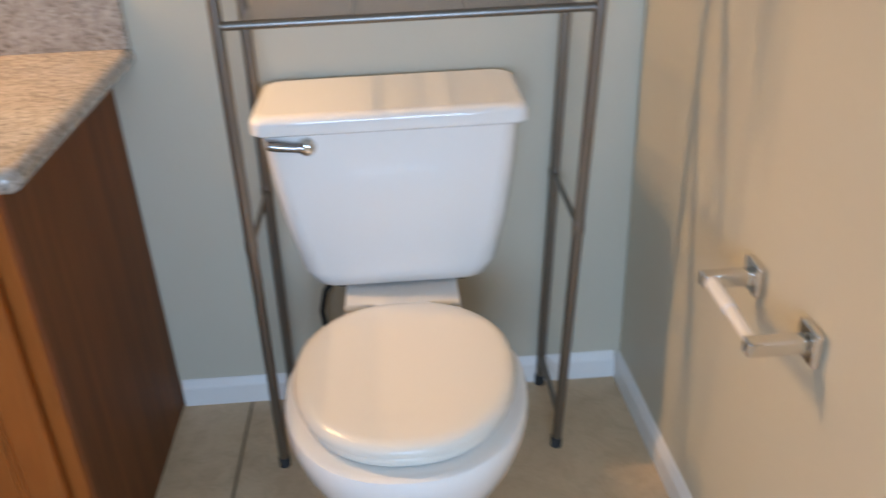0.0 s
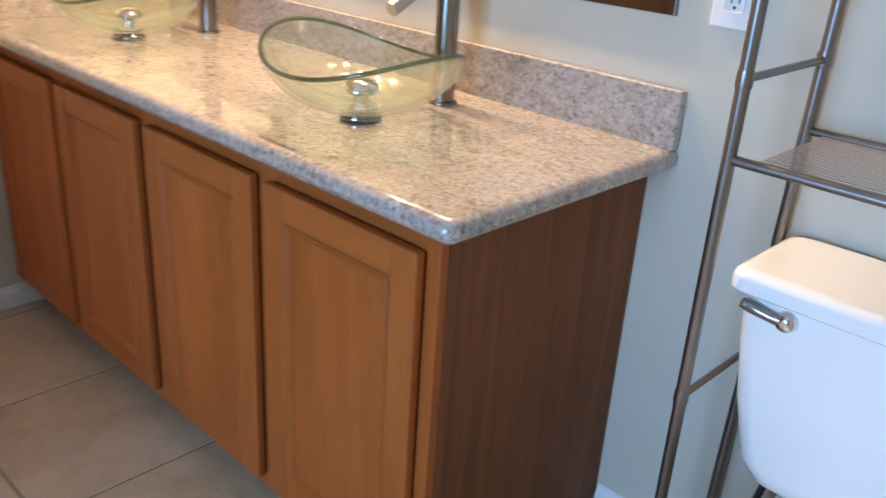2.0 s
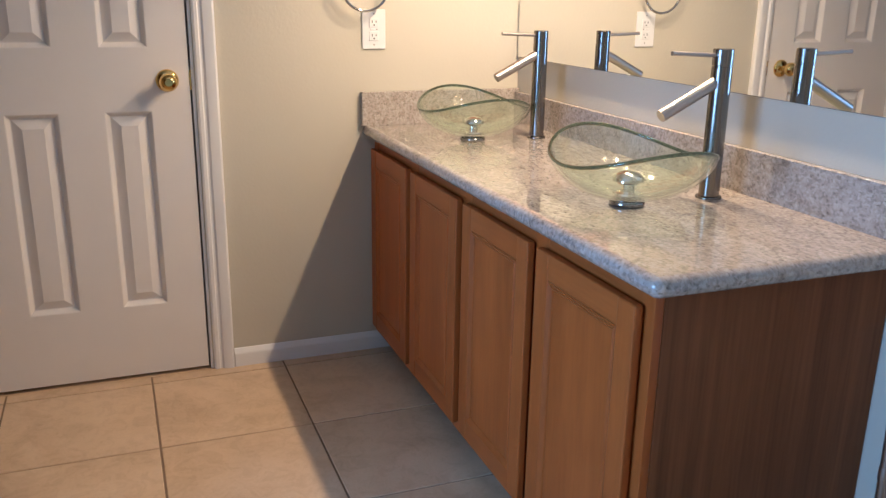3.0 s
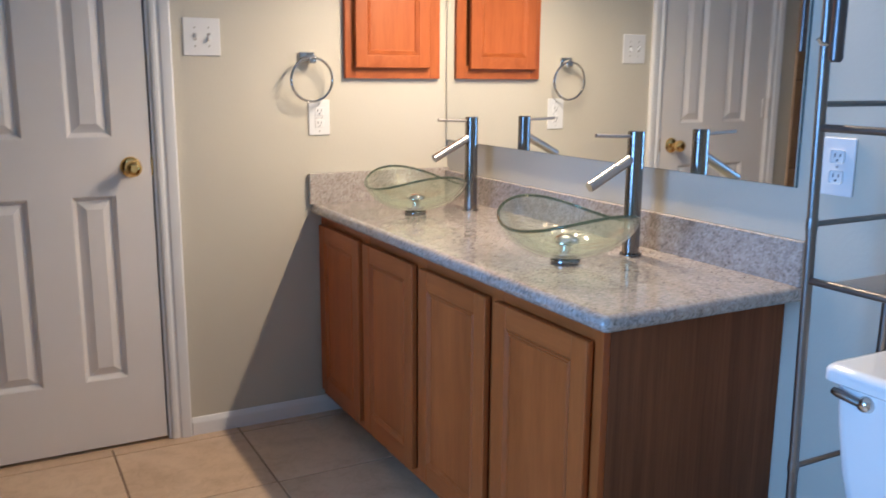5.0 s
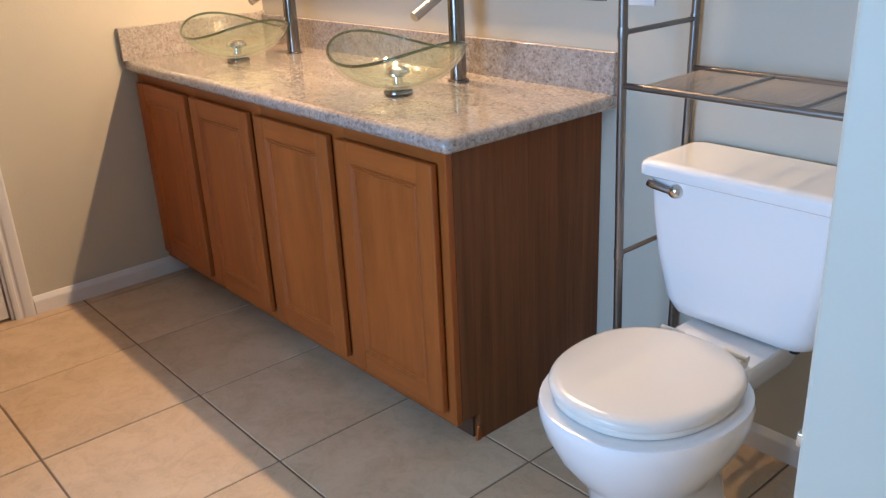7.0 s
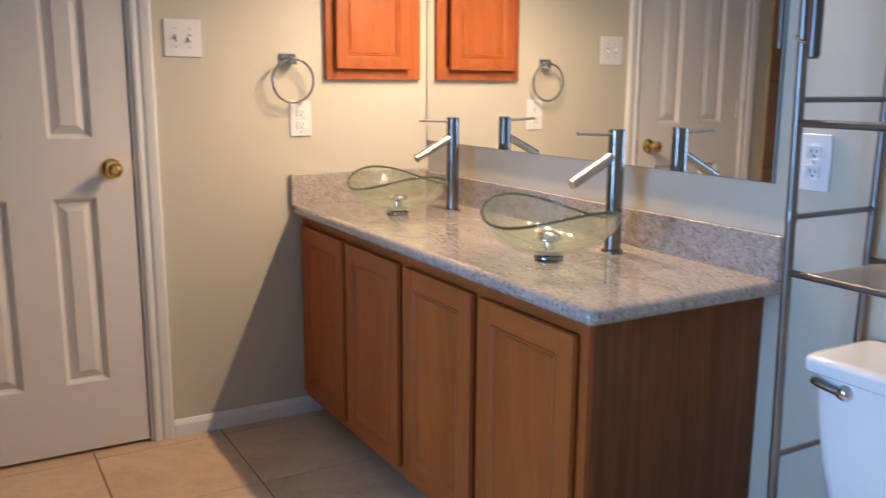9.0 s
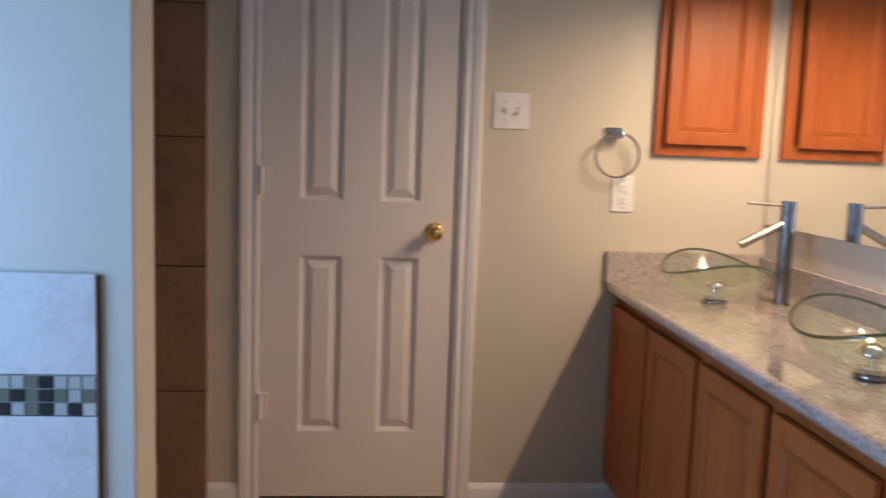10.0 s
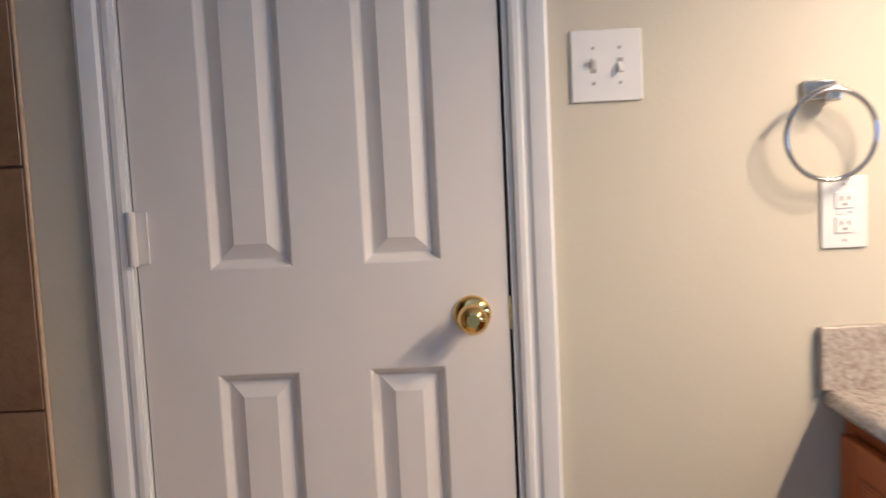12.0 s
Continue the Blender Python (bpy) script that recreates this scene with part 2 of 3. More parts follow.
def loft(rings, cap0=True, cap1=True, bm=None, closed=True):
    bm = bm or bmesh.new()
    vs = [[bm.verts.new(p) for p in r] for r in rings]
    n = len(vs[0])
    for a, b in zip(vs, vs[1:]):
        for i in range(n if closed else n - 1):
            j = (i + 1) % n
            bm.faces.new((a[i], a[j], b[j], b[i]))
    if cap0:
        bm.faces.new(list(reversed(vs[0])))
    if cap1:
        bm.faces.new(vs[-1])
    return bm


def tube(points, r, seg=10, bm=None, closed=False):
    pts = [Vector(p) for p in points]
    rings, up = [], None
    for i, p in enumerate(pts):
        if closed:
            d = (pts[(i + 1) % len(pts)] - pts[i - 1]).normalized()
        else:
            d = (pts[min(i + 1, len(pts) - 1)] - pts[max(i - 1, 0)]).normalized()
        if up is None:
            up = Vector((0, 0, 1)) if abs(d.z) < 0.9 else Vector((1, 0, 0))
        side = d.cross(up).normalized()
        up = side.cross(d).normalized()
        rr = r[i] if isinstance(r, (list, tuple)) else r
        rings.append([p + rr * (math.cos(a) * side + math.sin(a) * up) for a in (2 * math.pi * k / seg for k in range(seg))])
    if closed:
        rings.append(rings[0])
        bm = bm or bmesh.new()
        loft(rings, False, False, bm)
        bmesh.ops.remove_doubles(bm, verts=bm.verts, dist=1e-6)
        return bm
    return loft(rings, True, True, bm)


def lathe(profile, at, axis="z", seg=28, bm=None):
    """A turned body; profile: (radius, height along the axis)."""
    at = Vector(at)
    rings = []
    for r, h in profile:
        ring = []
        for k in range(seg):
            a = 2 * math.pi * k / seg
            c, s = r * math.cos(a), r * math.sin(a)
            ring.append(at + Vector({"z": (c, s, h), "x": (h, c, s), "y": (s, h, c)}[axis]))
        rings.append(ring)
    return loft(rings, True, True, bm)


def extrude_profile(profile, axis, a, b, bm=None):
    """profile: pairs in the plane across the axis ('x': (y, z), 'y': (x, z), 'z': (x, y))."""
    put = {"x": lambda t, u, v: (t, u, v), "y": lambda t, u, v: (u, t, v), "z": lambda t, u, v: (u, v, t)}[axis]
    return loft([[put(t, u, v) for u, v in profile] for t in (a, b)], True, True, bm)


# ---- the shell of the room ----
W, H = 0.12, 2.44
DOOR_Y0, DOOR_Y1, DOOR_TOP = -1.788, -1.106, 2.05     # opening in the door wall
TOILET_X, TOILET_END = 2.635, -0.95                   # paper holder wall and its free end
PART_X0, PART_X1, PART_END = 1.15, 1.30, -1.845       # wall between shower and bath
EAST = 4.0

def askew(bm):
    """The stub wall beside the toilet stands a little off square."""
    for v in bm.verts:
        v.co.x -= 0.040 * min(v.co.y, 0)
    return bm


solid("wall_north", box(-W, EAST + W, 0, W, 0, H), WALL, (0, 0, 0), "cream painted textured wall behind vanity and toilet", "wall", kind="structure", smooth=0)
bm = box(-W, 0, DOOR_Y1, 0, 0, H)
box(-W, 0, BACK, DOOR_Y0, 0, H, bm=bm)
box(-W, 0, DOOR_Y0, DOOR_Y1, DOOR_TOP, H, bm=bm)
wall_west = solid("wall_west", bm, WALL, (0, 0, 0), "cream painted textured wall around a white door", "wall", kind="structure", smooth=0)
solid("wall_toilet", askew(box(TOILET_X, TOILET_X + 0.115, TOILET_END, 0, 0, H, 0.008, 3)), WALL, (0, 0, 0), "cream painted stub wall beside the toilet", "wall", kind="structure")
wall_bath = solid("wall_bath", box(PART_X0, PART_X1, BACK, PART_END, 0, H, 0.006, 2), WALL, (0, 0, 0), "cream painted wall between shower and bath", "wall", kind="structure")
bm = box(-W, WIN[0], BACK - W, BACK, 0, H)
box(WIN[1], EAST + W, BACK - W, BACK, 0, H, bm=bm)
box(WIN[0], WIN[1], BACK - W, BACK, 0, WIN[2], bm=bm)
box(WIN[0], WIN[1], BACK - W, BACK, WIN[3], H, bm=bm)
solid("wall_south", bm, WALL, (0, 0, 0), "cream painted wall with a wide window", "wall", kind="structure", smooth=0)
solid("wall_east", box(EAST, EAST + W, BACK, 0, 0, H), WALL, (0, 0, 0), "cream painted plain wall", "wall", kind="structure", smooth=0)
solid("ceiling", box(-W, EAST + W, BACK - W, W, H, H + 0.1), CEILING, (0, 0, 0), "off-white lightly textured ceiling", "ceiling", kind="structure", smooth=0)
floor = solid("floor", box(-W, EAST + W, BACK - W, W, -0.12, -0.003), GROUT, (0, 0, 0), "beige ceramic tile floor with brown grout", "floor", kind="structure", smooth=0)

# ground outside
solid("ground", box(-400, 400, -400, 400, -0.5, -0.3), grout_mat("lawn", (0.07, 0.09, 0.04)), (0, 0, 0), "green lawn outside the house", "ground", kind="structure", smooth=0)

# window: frame, sill and two panes
win = thing("window_1", (WIN[0], BACK, WIN[2]), "white framed window divided by slim glazing bars", "window", kind="structure")
bm = box(WIN[0], WIN[0] + 0.05, BACK - 0.10, BACK - 0.03, WIN[2], WIN[3])
box(WIN[1] - 0.05, WIN[1], BACK - 0.10, BACK - 0.03, WIN[2], WIN[3], bm=bm)
box(WIN[0] + 0.05, WIN[1] - 0.05, BACK - 0.10, BACK - 0.03, WIN[2], WIN[2] + 0.05, bm=bm)
box(WIN[0] + 0.05, WIN[1] - 0.05, BACK - 0.10, BACK - 0.03, WIN[3] - 0.05, WIN[3], bm=bm)
part("window_frame", bm, TRIM, win, smooth=0)
MIDX = (WIN[0] + WIN[1]) / 2
for a, b in ((WIN[0] + 0.05, MIDX), (MIDX, WIN[1] - 0.05)):
    p = part("pane", box(a, b, BACK - 0.095, BACK - 0.09, WIN[2] + 0.05, WIN[3] - 0.05), PANE, win, smooth=0)
    p.visible_shadow = False
bm = box(MIDX - 0.02, MIDX + 0.02, BACK - 0.055, BACK - 0.035, WIN[2] + 0.05, WIN[3] - 0.05)
part("mullion", bm, TRIM, win, smooth=0)
for k in (1, 2):
    zb = WIN[2] + 0.05 + (WIN[3] - WIN[2] - 0.10) * k / 3
    for a, b in ((WIN[0] + 0.05, MIDX - 0.02), (MIDX + 0.02, WIN[1] - 0.05)):
        part("glazing_bar", box(a, b, BACK - 0.053, BACK - 0.037, zb - 0.014, zb + 0.014), TRIM, win, smooth=0)
part("window_sill", box(WIN[0] - 0.02, WIN[1] + 0.02, BACK - 0.03, BACK + 0.03, WIN[2] - 0.022, WIN[2] - 0.002, 0.003), TRIM, win)


# baseboards
def baseboard(axis, a, b, off, out):
    """out: +1 or -1, the way the board faces across the axis."""
    prof = [(0, 0), (0.013, 0), (0.013, 0.042), (0.010, 0.050), (0.006, 0.054), (0.004, 0.062), (0, 0.064)]
    bm = extrude_profile([(off + out * u, v) for u, v in prof], axis, a, b)
    if off == TOILET_X:
        askew(bm)
    return solid("baseboard", bm, TRIM, (0, 0, 0), "white painted moulded baseboard on the wall", "baseboard", "baseboards", "structure")


baseboard("x", 1.655, TOILET_X - 0.013, 0, -1)
baseboard("y", -1.034, -0.455, 0, 1)
baseboard("y", -1.955, -1.852, 0, 1)
baseboard("y", TOILET_END - 0.002, -0.0, TOILET_X, -1)


# ---- the door ----
def door_leaf():
    y0, y1, z0, z1 = -1.777, -1.1205, 0.012, 2.035
    d = thing("door_1", (0, y0, 0), "closed white painted panel door with brass knob", "door", kind="structure")
    cols = [(-1.648, -1.501), (-1.374, -1.237)]
    rows = [(0.251, 0.879), (1.069, 1.90)]
    xf, xb = -0.004, -0.040
    bm = bmesh.new()
    ys, zs = [y0, cols[0][0], cols[0][1], cols[1][0], cols[1][1], y1], [z0, rows[0][0], rows[0][1], rows[1][0], rows[1][1], z1]
    for i in range(5):
        for j in range(5):
            if i % 2 and j % 2:
                continue
            bm.faces.new([bm.verts.new(p) for p in ((xf, ys[i], zs[j]), (xf, ys[i + 1], zs[j]), (xf, ys[i + 1], zs[j + 1]), (xf, ys[i], zs[j + 1]))])
    rim = [(y0, z0), (y1, z0), (y1, z1), (y0, z1)]
    loft([[(xf, *p) for p in rim], [(xb, *p) for p in rim]], False, True, bm)
    bmesh.ops.remove_doubles(bm, verts=bm.verts, dist=1e-5)
    leaf = part("leaf", bm, DOORP, d, smooth=0)
    for c in cols:
        for r in rows:
            rings = []
            for off, dep in ((0, 0), (0.003, 0.0015), (0.013, 0.0175), (0.016, 0.0185), (0.042, 0.004), (0.044, 0.003)):
                rings.append([(xf - dep, c[0] + off, r[0] + off), (xf - dep, c[1] - off, r[0] + off),
                              (xf - dep, c[1] - off, r[1] - off), (xf - dep, c[0] + off, r[1] - off)])
            part("panel", loft(rings, False, True), DOORP, leaf, smooth=0)
    for zc in (0.345, 1.132, 1.86):
        h = part("hinge", tube([(0.010, y0 - 0.002, zc - 0.048), (0.010, y0 - 0.002, zc + 0.048)], 0.0092, 10), DOORP, d, "white painted hinge")
        part("hinge_leaf", box(-0.0035, 0.0025, y0 + 0.003, y0 + 0.024, zc - 0.046, zc + 0.046, 0.001), DOORP, h)
    k = part("door_knob", lathe([(0.0, 0.03), (0.011, 0.03), (0.012, 0.036), (0.020, 0.042), (0.0265, 0.052), (0.0270, 0.062), (0.022, 0.072), (0.012, 0.077), (0.011, 0.074), (0.0, 0.074)][1:-1],
                                (-0.004, -1.186, 0.970), "x"), BRASS, d, "round polished brass knob")
    part("rose", lathe([(0.034, 0.0), (0.034, 0.004), (0.029, 0.010), (0.020, 0.013), (0.012, 0.016), (0.011, 0.031)], (-0.004, -1.186, 0.970), "x"), BRASS, k)
    part("latch_plate", box(-0.0300, -0.0020, y1 + 0.0005, y1 + 0.0045, 0.940, 1.000), BRASS, d, "brass latch plate")
    return d


door_leaf()
# jamb lining and moulded casing
bm = box(-W, 0.0, DOOR_Y1 - 0.008, DOOR_Y1, 0, DOOR_TOP - 0.002)
box(-W, 0.0, DOOR_Y0, DOOR_Y0 + 0.008, 0, DOOR_TOP - 0.002, bm=bm)
box(-W, 0.0, DOOR_Y0 + 0.008, DOOR_Y1 - 0.008, DOOR_TOP - 0.010, DOOR_TOP - 0.002, bm=bm)
solid("door_jamb", bm, TRIM, (0, 0, 0), "white painted door jamb", "door frame", kind="structure", smooth=0)
# unseen sheet, added to keep light out and the door gaps dark
solid("hall_panel", box(-W - 0.03, -W - 0.01, DOOR_Y0 - 0.1, DOOR_Y1 + 0.1, 0, DOOR_TOP + 0.1), SHADE_WOOD, (0, 0, 0), "added dark sheet that closes off the space behind the door", "wall", kind="structure", smooth=0)
CASING = [(0, 0), (0, 0.009), (0.007, 0.012), (0.016, 0.012), (0.020, 0.008), (0.026, 0.008), (0.032, 0.014), (0.044, 0.017), (0.060, 0.018), (0.066, 0.015), (0.068, 0)]


def casing(edge, out):
    bm = extrude_profile([(d, edge + out * u) for u, d in CASING], "z", 0, DOOR_TOP + 0.064)
    return solid("trim", bm, TRIM, (0, 0, 0), "white moulded door casing", "door frame", "door casings", "structure", smooth=20)


casing(DOOR_Y1 + 0.003, 1)
casing(DOOR_Y0 + 0.004, -1)
bm = extrude_profile([(d, DOOR_TOP - 0.006 + u) for u, d in CASING], "y", DOOR_Y0 + 0.004, DOOR_Y1 + 0.003)
solid("trim", bm, TRIM, (0, 0, 0), "white moulded door head casing", "door frame", "door casings", "structure", smooth=20)


# ---- vanity ----
def cabinet_door(parent, x0, x1, z0, z1, y, depth=0.019, stile=0.056, axis="y"):
    """A framed door with a flat recessed panel and beads; it faces -y, or +x when axis is 'x' (then x0, x1 are y)."""
    def put(bm):
        if axis == "x":
            for v in bm.verts:
                v.co = Vector((-v.co.y, v.co.x, v.co.z))
        return bm
    f, b = -y, -y + depth
    if axis == "y":
        f, b = y, y + depth
    bm = box(x0, x0 + stile, f, b, z0, z1, 0.004, 2)
    box(x1 - stile, x1, f, b, z0, z1, 0.004, 2, bm=bm)
    d = part("door", put(bm), OAK, parent)
    for a, c in ((z0, z0 + stile), (z1 - stile, z1)):
        part("rail", put(box(x0 + stile - 0.003, x1 - stile + 0.003, f + 0.0008, b, a, c, 0.003, 2)), OAK_RAIL, d)
    part("panel", put(box(x0 + stile - 0.004, x1 - stile + 0.004, f + 0.0075, b - 0.003, z0 + stile - 0.004, z1 - stile + 0.004)), OAK, d, smooth=0)
    rings = []
    for o, dep in ((-0.001, 0.0010), (0.0014, 0.0034), (0.0040, 0.0012), (0.0068, 0.0034), (0.0084, 0.0046), (0.0110, 0.0026), (0.0138, 0.0048), (0.0150, 0.0076)):
        i = stile + o
        rings.append([(x0 + i, f + dep, z0 + i), (x1 - i, f + dep, z0 + i), (x1 - i, f + dep, z1 - i), (x0 + i, f + dep, z1 - i)])
    bm = loft(rings, False, False)
    part("bead", put(bm), OAK, d)
    return d


CX, CF, CTOP = 1.650, -0.530, 0.772
van = thing("vanity_cabinet", (0, 0, 0), "honey maple vanity cabinet with four doors and dark sides", "cabinet")
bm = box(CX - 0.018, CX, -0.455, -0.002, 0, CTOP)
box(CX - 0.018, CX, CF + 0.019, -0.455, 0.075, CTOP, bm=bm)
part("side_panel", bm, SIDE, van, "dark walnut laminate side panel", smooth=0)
part("veneer_chip", loft([[(CX - 0.001, -0.470, 0.001), (CX + 0.004, -0.466, 0.001), (CX + 0.003, -0.452, 0.001), (CX - 0.001, -0.450, 0.001)],
                           [(CX - 0.001, -0.463, 0.040), (CX + 0.0015, -0.461, 0.043), (CX + 0.001, -0.455, 0.036), (CX - 0.001, -0.454, 0.034)]]), OAK, van, "torn pale veneer chip")
part("side_panel", box(0.0035, 0.018, CF + 0.019, -0.002, 0.075, CTOP), SIDE, van, smooth=0)
part("back_panel", box(0.018, CX - 0.018, -0.012, -0.002, 0.075, CTOP), SIDE, van, smooth=0)
part("bottom_panel", box(0.018, CX - 0.018, CF + 0.019, -0.012, 0.080, 0.096), SIDE, van, smooth=0)
# the shade below the doors is put into the toe kick's colour
part("toe_kick", box(0.003, CX - 0.018, -0.462, -0.446, 0, 0.079), SHADE_WOOD, van, "recessed toe kick with shade in its colour", smooth=0)
DOORS = [(0.036, 0.405), (0.442, 0.811), (0.850, 1.219), (1.257, 1.626)]
bm = bmesh.new()
for a, b in ((0.0035, 0.05), (0.392, 0.455), (0.798, 0.863), (1.206, 1.270), (1.612, CX)):
    box(a, b, CF, CF + 0.019, 0.07, CTOP, 0.0015, 1, bm=bm)
part("face_frame", bm, OAK, van)
for a, b in ((0.07, 0.118), (0.722, CTOP)):
    part("frame_rail", box(0.05, 1.612, CF + 0.0015, CF + 0.019, a, b), OAK_RAIL, van, smooth=0)
for a, b in DOORS:
    cabinet_door(van, a, b, 0.105, 0.737, CF - 0.0235)

# granite top with a rounded front and end, and its upstands
R = 0.019
XR, YF = 1.703, -0.5715
ring_of = []
for k in range(11):
    t = math.pi * k / 10 - math.pi / 2
    o, z = R * math.cos(t) - R, 0.791 + R * math.sin(t)
    cr = 0.022 + o
    pts = [(0.002, -0.0015), (0.002, YF - o)]
    for q in range(7):
        a = -math.pi / 2 + q * math.pi / 12
        pts.append((XR - 0.022 + cr * math.cos(a), YF + 0.022 + cr * math.sin(a)))
    pts.append((XR + o, -0.0015))
    ring_of.append([(x, y, z) for x, y in pts])
bm = loft(ring_of)
top = solid("countertop", bm, GRANITE, (0, 0, 0), "polished beige granite countertop with rounded edge on the vanity", "countertop", smooth=40)
solid("backsplash", box(0.0225, 1.700, -0.022, -0.0015, 0.8088, 0.912, 0.0025), GRANITE, (0, 0, 0), "beige granite backsplash along the wall", "backsplash")
solid("side_splash", box(0.0015, 0.0215, -0.577, -0.0015, 0.8088, 0.922, 0.0025), GRANITE, (0, 0, 0), "beige granite side splash against the door wall", "backsplash")


def vessel_sink(cx, cy):
    s = thing("vessel_sink", (cx, cy, 0.8105), "clear green glass vessel sink with wavy rim on the countertop", "sink", "vessel sinks")
    n, rot = 56, -0.15

    def at(u, th, inset=0.0):
        a, b = 0.207 - inset, 0.170 - inset
        hr = 0.932 + 0.024 * math.cos(2 * (th - 0.15)) - 0.8105
        phi = u * 1.42
        r = math.sin(phi) / math.sin(1.42)
        x, y = a * r * math.cos(th), b * r * math.sin(th)
        low = 0.013 + inset * 0.8
        z = 0.8105 + low + (hr - low) * (1 - math.cos(phi)) / (1 - math.cos(1.42))
        return (cx + x * math.cos(rot) - y * math.sin(rot), cy + x * math.sin(rot) + y * math.cos(rot), z)
    ths = [2 * math.pi * k / n for k in range(n)]
    us = [0.06, 0.12, 0.2, 0.3, 0.4, 0.5, 0.6, 0.7, 0.8, 0.9, 1.0]
    bowl = part("bowl", loft([[at(u, t) for t in ths] for u in us], True, False), GLASS, s)
    part("inner_skin", loft([[at(u, t, 0.009) for t in ths] for u in us], True, False), GLASS, bowl)
    rimline = [at(1.0, t, 0.0045) for t in ths]
    part("rim", tube(rimline, 0.0040, 12, closed=True), GLASS_RIM, bowl, "dark green glass edge")
    part("mounting_ring", lathe([(0.036, 0), (0.038, 0.004), (0.038, 0.009), (0.034, 0.013), (0.026, 0.0145)], (cx, cy, 0.8108)), HANDLE, s, "dark chrome mounting ring")
    d = part("drain", lathe([(0.030, 0.021), (0.032, 0.024), (0.030, 0.028), (0.014, 0.030), (0.013, 0.046)], (cx, cy, 0.8105)), CHROME, s)
    part("stopper", lathe([(0.013, 0.045), (0.027, 0.048), (0.0335, 0.053), (0.0325, 0.061), (0.024, 0.069), (0.012, 0.073), (0.003, 0.074)], (cx, cy, 0.8105)), CHROME, d, "domed chrome pop-up stopper")
    return s


def tall_faucet(x, y):
    f = thing("faucet", (x, y, 0.8105), "tall brushed nickel vessel faucet with slanted spout", "faucet", "vessel faucets")
    body = part("body", lathe([(0.0265, 0), (0.0265, 0.004), (0.0225, 0.006), (0.0220, 0.286), (0.0205, 0.2865), (0.0205, 0.289)], (x, y, 0.8105)), NICKEL, f)
    part("base_ring", lathe([(0.0285, 0), (0.0285, 0.003), (0.0268, 0.005)], (x, y, 0.8107)), NICKEL, body)
    part("cap", lathe([(0.0215, 0.289), (0.0220, 0.291), (0.0220, 0.322), (0.0205, 0.324)], (x, y, 0.8105)), NICKEL, f)
    # spout and lever take the paler nickel that carries the bulbs' light
    part("spout", tube([(x, y - 0.012, 1.064), (x, y - 0.145, 0.996)], 0.0135, 14), LIT_SATIN, f, "slanted tubular spout")
    part("lever", tube([(x, y - 0.015, 1.121), (x, y - 0.13, 1.126)], [0.0048, 0.0052], 10), LIT_SATIN, f, "thin satin lever in a lit tone")
    return f


vessel_sink(1.252, -0.338)
vessel_sink(0.392, -0.334)
tall_faucet(1.246, -0.122)
tall_faucet(0.392, -0.118)

mir = solid("mirror", box(0.011, 1.653, -0.0095, -0.0035, 1.030, 1.98), MIRROR, (0, 0, 0), "large frameless wall mirror above the vanity", "mirror", smooth=0)
part("mirror_backing", box(0.002, 1.655, -0.0033, -0.0003, 1.028, 1.982), MIRROR_EDGE, mir, "dark mirror edge", smooth=0)

# wall cabinet on the door wall
wc = thing("wall_cabinet", (0, -0.24, 1.262), "honey maple medicine cabinet hung beside the mirror", "cabinet")
bm = bmesh.new()
for a, b in ((-0.432, -0.392), (-0.088, -0.046)):
    box(0.0005, 0.021, a, b, 1.262, 1.98, 0.002, 1, bm=bm)
part("frame", bm, OAK, wc)
for a, b in ((1.262, 1.312), (1.93, 1.98)):
    part("frame_rail", box(0.0005, 0.0205, -0.392, -0.088, a, b, 0.001, 1), OAK_RAIL, wc)
part("back_panel", box(0.0005, 0.006, -0.392, -0.088, 1.312, 1.93), SIDE, wc, smooth=0)
cabinet_door(wc, -0.400, -0.098, 1.300, 1.945, 0.044, 0.0195, 0.048, "x")


# vanity light above the mirror: a bar with four shades open downwards
LX = 0.88
LY = -0.100
v = thing("vanity_light", (LX, 0, 2.013), "brushed nickel vanity light with four down-facing shades", "lamp")
part("back_plate", box(LX - 0.42, LX + 0.42, -0.025, -0.001, 2.023, 2.123, 0.006), NICKEL, v)
for dx in (-0.33, -0.11, 0.11, 0.33):
    x = LX + dx
    part("arm", tube([(x, -0.02, 2.073), (x, LY, 2.073), (x, LY, 2.003)], 0.009, 10), NICKEL, v)
    part("shade", lathe([(0.022, 2.018), (0.030, 2.013), (0.045, 1.893), (0.050, 1.828), (0.047, 1.828), (0.042, 1.893), (0.026, 2.005), (0.02, 2.008)], (x, LY, 0)), OPAL, v, "frosted glass shade")
    part("bulb", lathe([(0.008, 2.003), (0.012, 1.963), (0.022, 1.923), (0.024, 1.903), (0.016, 1.888), (0.004, 1.883)], (x, LY, 0), seg=16), HALO, v, "lit warm bulb")
    lamp("bulb_light", "POINT", Matrix.Translation((x, LY, 1.846)), BULB, WARM, radius=0.016)


# ---- plates on the walls ----
def on_wall(bm, axis):
    """Parts are made facing -y at the origin; axis 'x' turns them to face +x."""
    if axis == "x":
        for v in bm.verts:
            v.co = Vector((-v.co.y, v.co.x, v.co.z))
    return bm


def plate_thing(name, c, axis, w, h, label, category):
    t = thing(name, c, label, category)
    bm = on_wall(box(-w / 2, w / 2, -0.006, -0.0005, -h / 2, h / 2, 0.003, 3), axis)
    bmesh.ops.translate(bm, vec=Vector(c), verts=bm.verts)
    part("cover_plate", bm, PLATE, t)
    return t


def add_on(t, c, axis, name, bm, mat, label=""):
    on_wall(bm, axis)
    bmesh.ops.translate(bm, vec=Vector(c), verts=bm.verts)
    return part(name, bm, mat, t, label)


